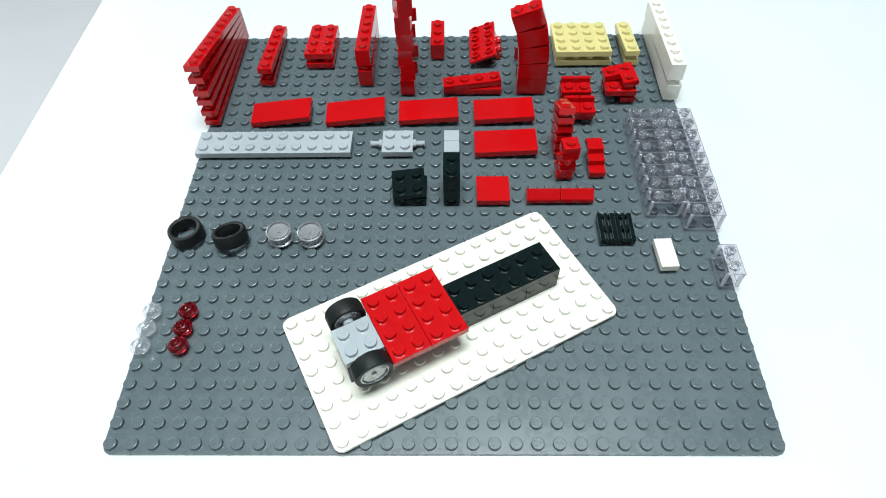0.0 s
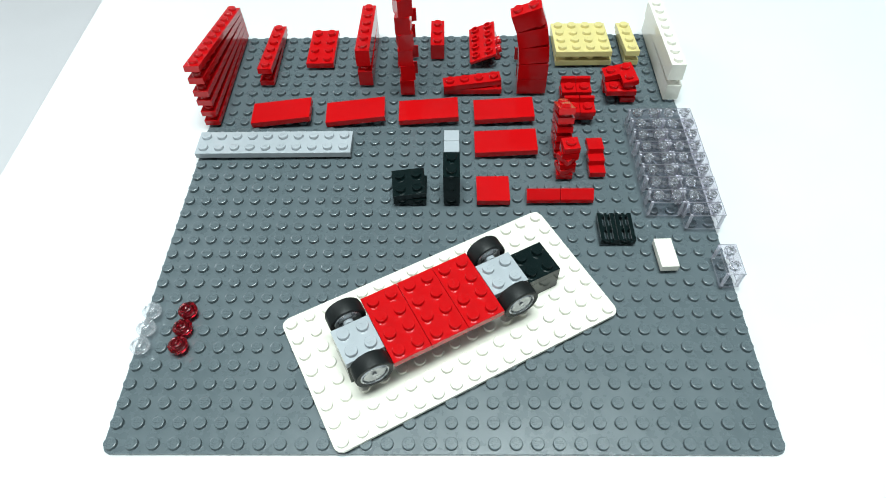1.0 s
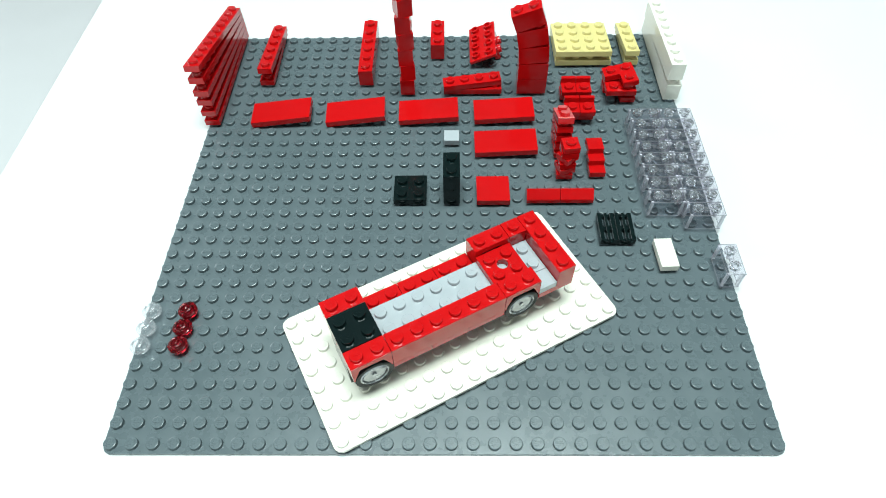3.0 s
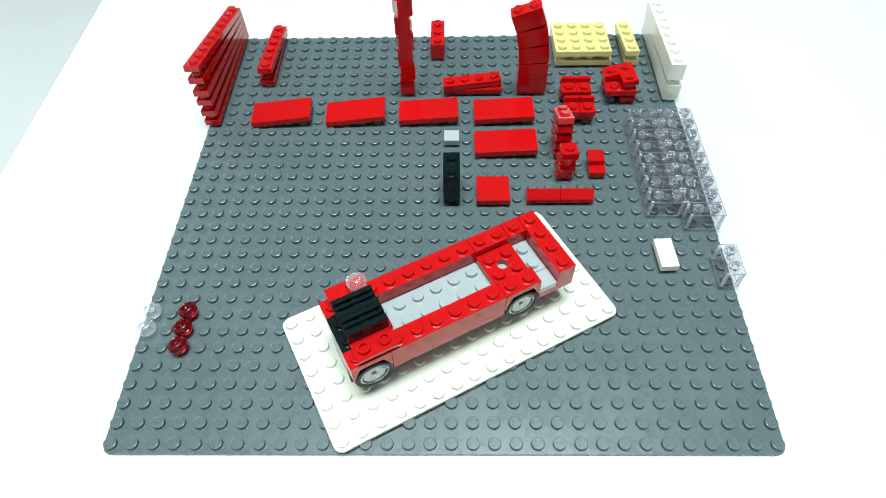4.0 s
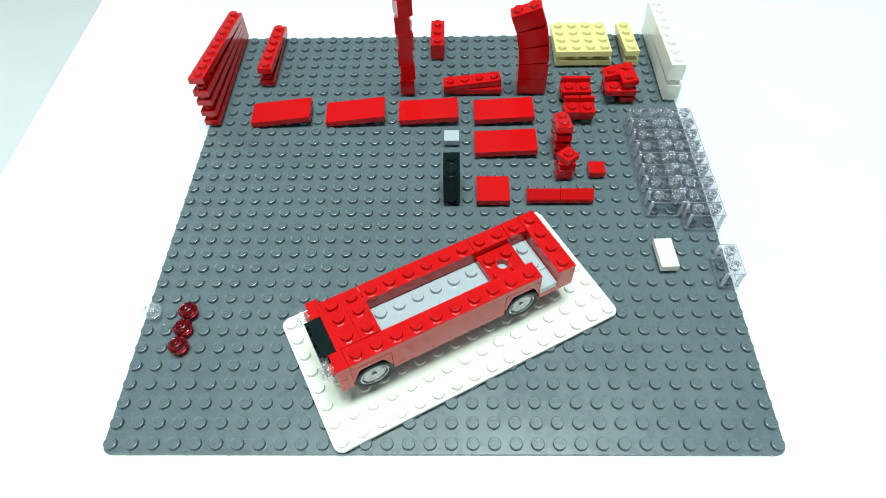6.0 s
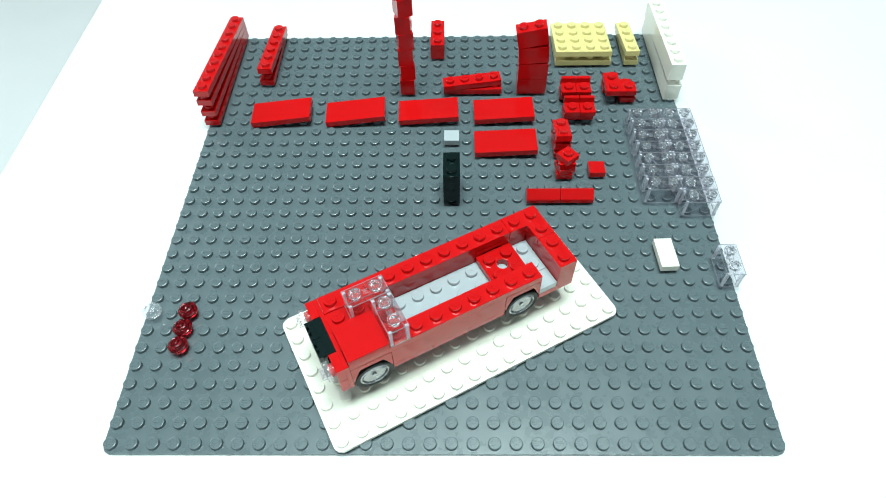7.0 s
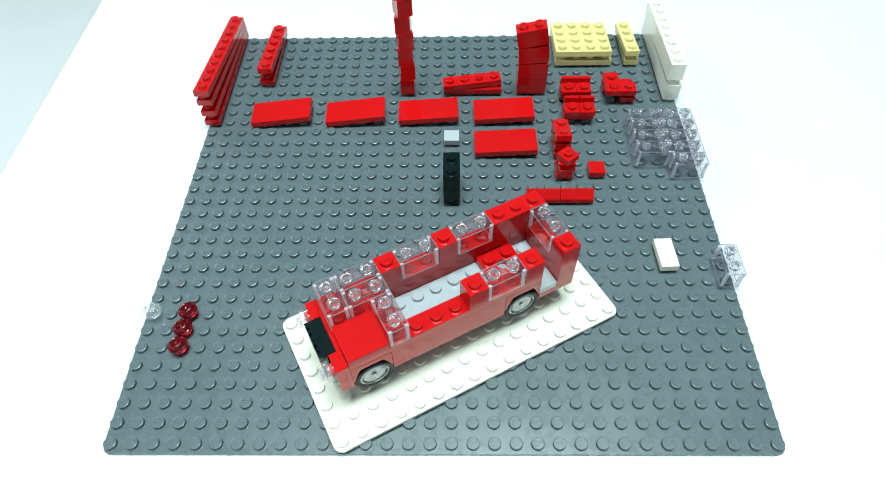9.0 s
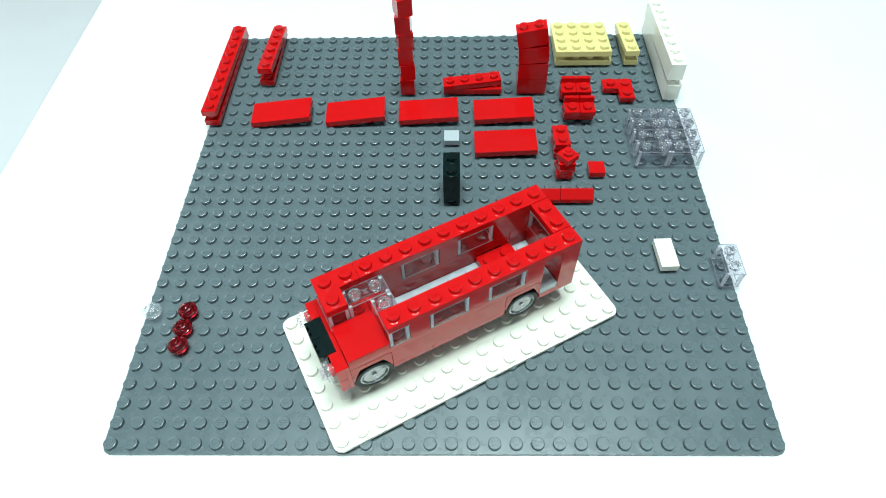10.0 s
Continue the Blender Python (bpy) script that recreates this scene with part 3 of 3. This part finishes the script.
for k in range(2):
    rest(brick("tan_plate", 4, 4, P, TAN, "pale tan 4 by 4 studded plate", "plastic plate", "tan plates"), at(26, 30.05, Z0) if k == 0 else along((25.93, 28.0, 0.0094), (25.95, 32.0, Z0 + P)))
    rest(brick("tan_small_plate", 4, 1, P, TAN, "pale tan 1 by 4 studded plate", "plastic plate", "tan small plates"), at(29.43, 30.05, Z0, 90) if k == 0 else along((29.38, 28.0, 0.0094), (29.3, 32.0, Z0 + P)))
    rest(brick("white_brick", 8, 1, B, WHITE, "long white 1 by 8 studded brick", "plastic brick", "white bricks"), at(31.47, 28.25, Z0, 90) if k == 0 else along((31.36, 24.3, 0.0162), (31.40, 32.2, Z0 + B)))
    rest(brick("black_small_brick", 2, 1, B, BLACK, "black 1 by 2 studded brick", "plastic brick", "black small bricks"), at(16.53, 15.98 - 0.02 * k, Z0 + (B + 0.00003) * k, 90))
    rest(slope(), at(22 + 2 * k, 15.5, Z0))
    for r in range(2):
        rest(small_bracket(), at(24.45 + k, 24.4 - 2.0 * r, Z0 + 0.0048, 0))
        rest(brick("red_plate", 1, 1, P, RED, "glossy red one-stud plate under a bracket", "plastic plate", "red support plates"), at(24.45 + k, 24.7 - 2.0 * r + 0.1, Z0))
rest(brick("white_tile", 2, 1, P, WHITE, "smooth white 1 by 2 tile", "plastic tile", studs=False), at(28.45, 11.05, Z0, 92, 0, 2))
rest(clear_brick(), at(31.48, 10, Z0, 90))

# ---- studs of the two plates, the nearest rows one by one ----
for j in range(9):
    for i in range(32):
        part("stud", stud_mesh(DGREY), None, baseplate, m=pose((i - 15.5) * S, (j - 15.5) * S, 0.0015, 0, 0, 0))
src = stud_mesh(DGREY)
sv = np.array([v.co[:] for v in src.vertices])
sf = [tuple(p.vertices) for p in src.polygons]
verts, faces, smooth = [], [], []
for j in range(9, 32):
    for i in range(32):
        o = len(verts)
        verts += [tuple(q) for q in sv + np.array([(i - 15.5) * S, (j - 15.5) * S, 0.0015])]
        faces += [tuple(o + q for q in f) for f in sf]
        smooth += [p.use_smooth for p in src.polygons]
me = bpy.data.meshes.new("far_studs")
me.from_pydata(verts, [], faces)
me.materials.append(DGREY)
me.polygons.foreach_set("use_smooth", smooth)
tagged(part("far_studs", me, None, baseplate), kind="stuff")
studs_on(small_plate, [((i - 7.5) * S, (j - 3.5) * S) for i in range(16) for j in range(8)], 0.0015, WHITE)


# ---- what moves: each piece waits in its pile, is set down in one step, and stays ----
def motions():
    for ob, start, steps in moves:
        rows = [(0.0, start)]
        last, t_last = start, 0.0
        for t, m in steps:
            if t - 0.0334 > t_last + 0.02:
                rows.append((t - 0.0334, last))
            rows.append((t, m))
            last, t_last = m, t
        if t_last < 10.0:
            rows.append((10.0, last))
        walk(ob, rows)


motions()
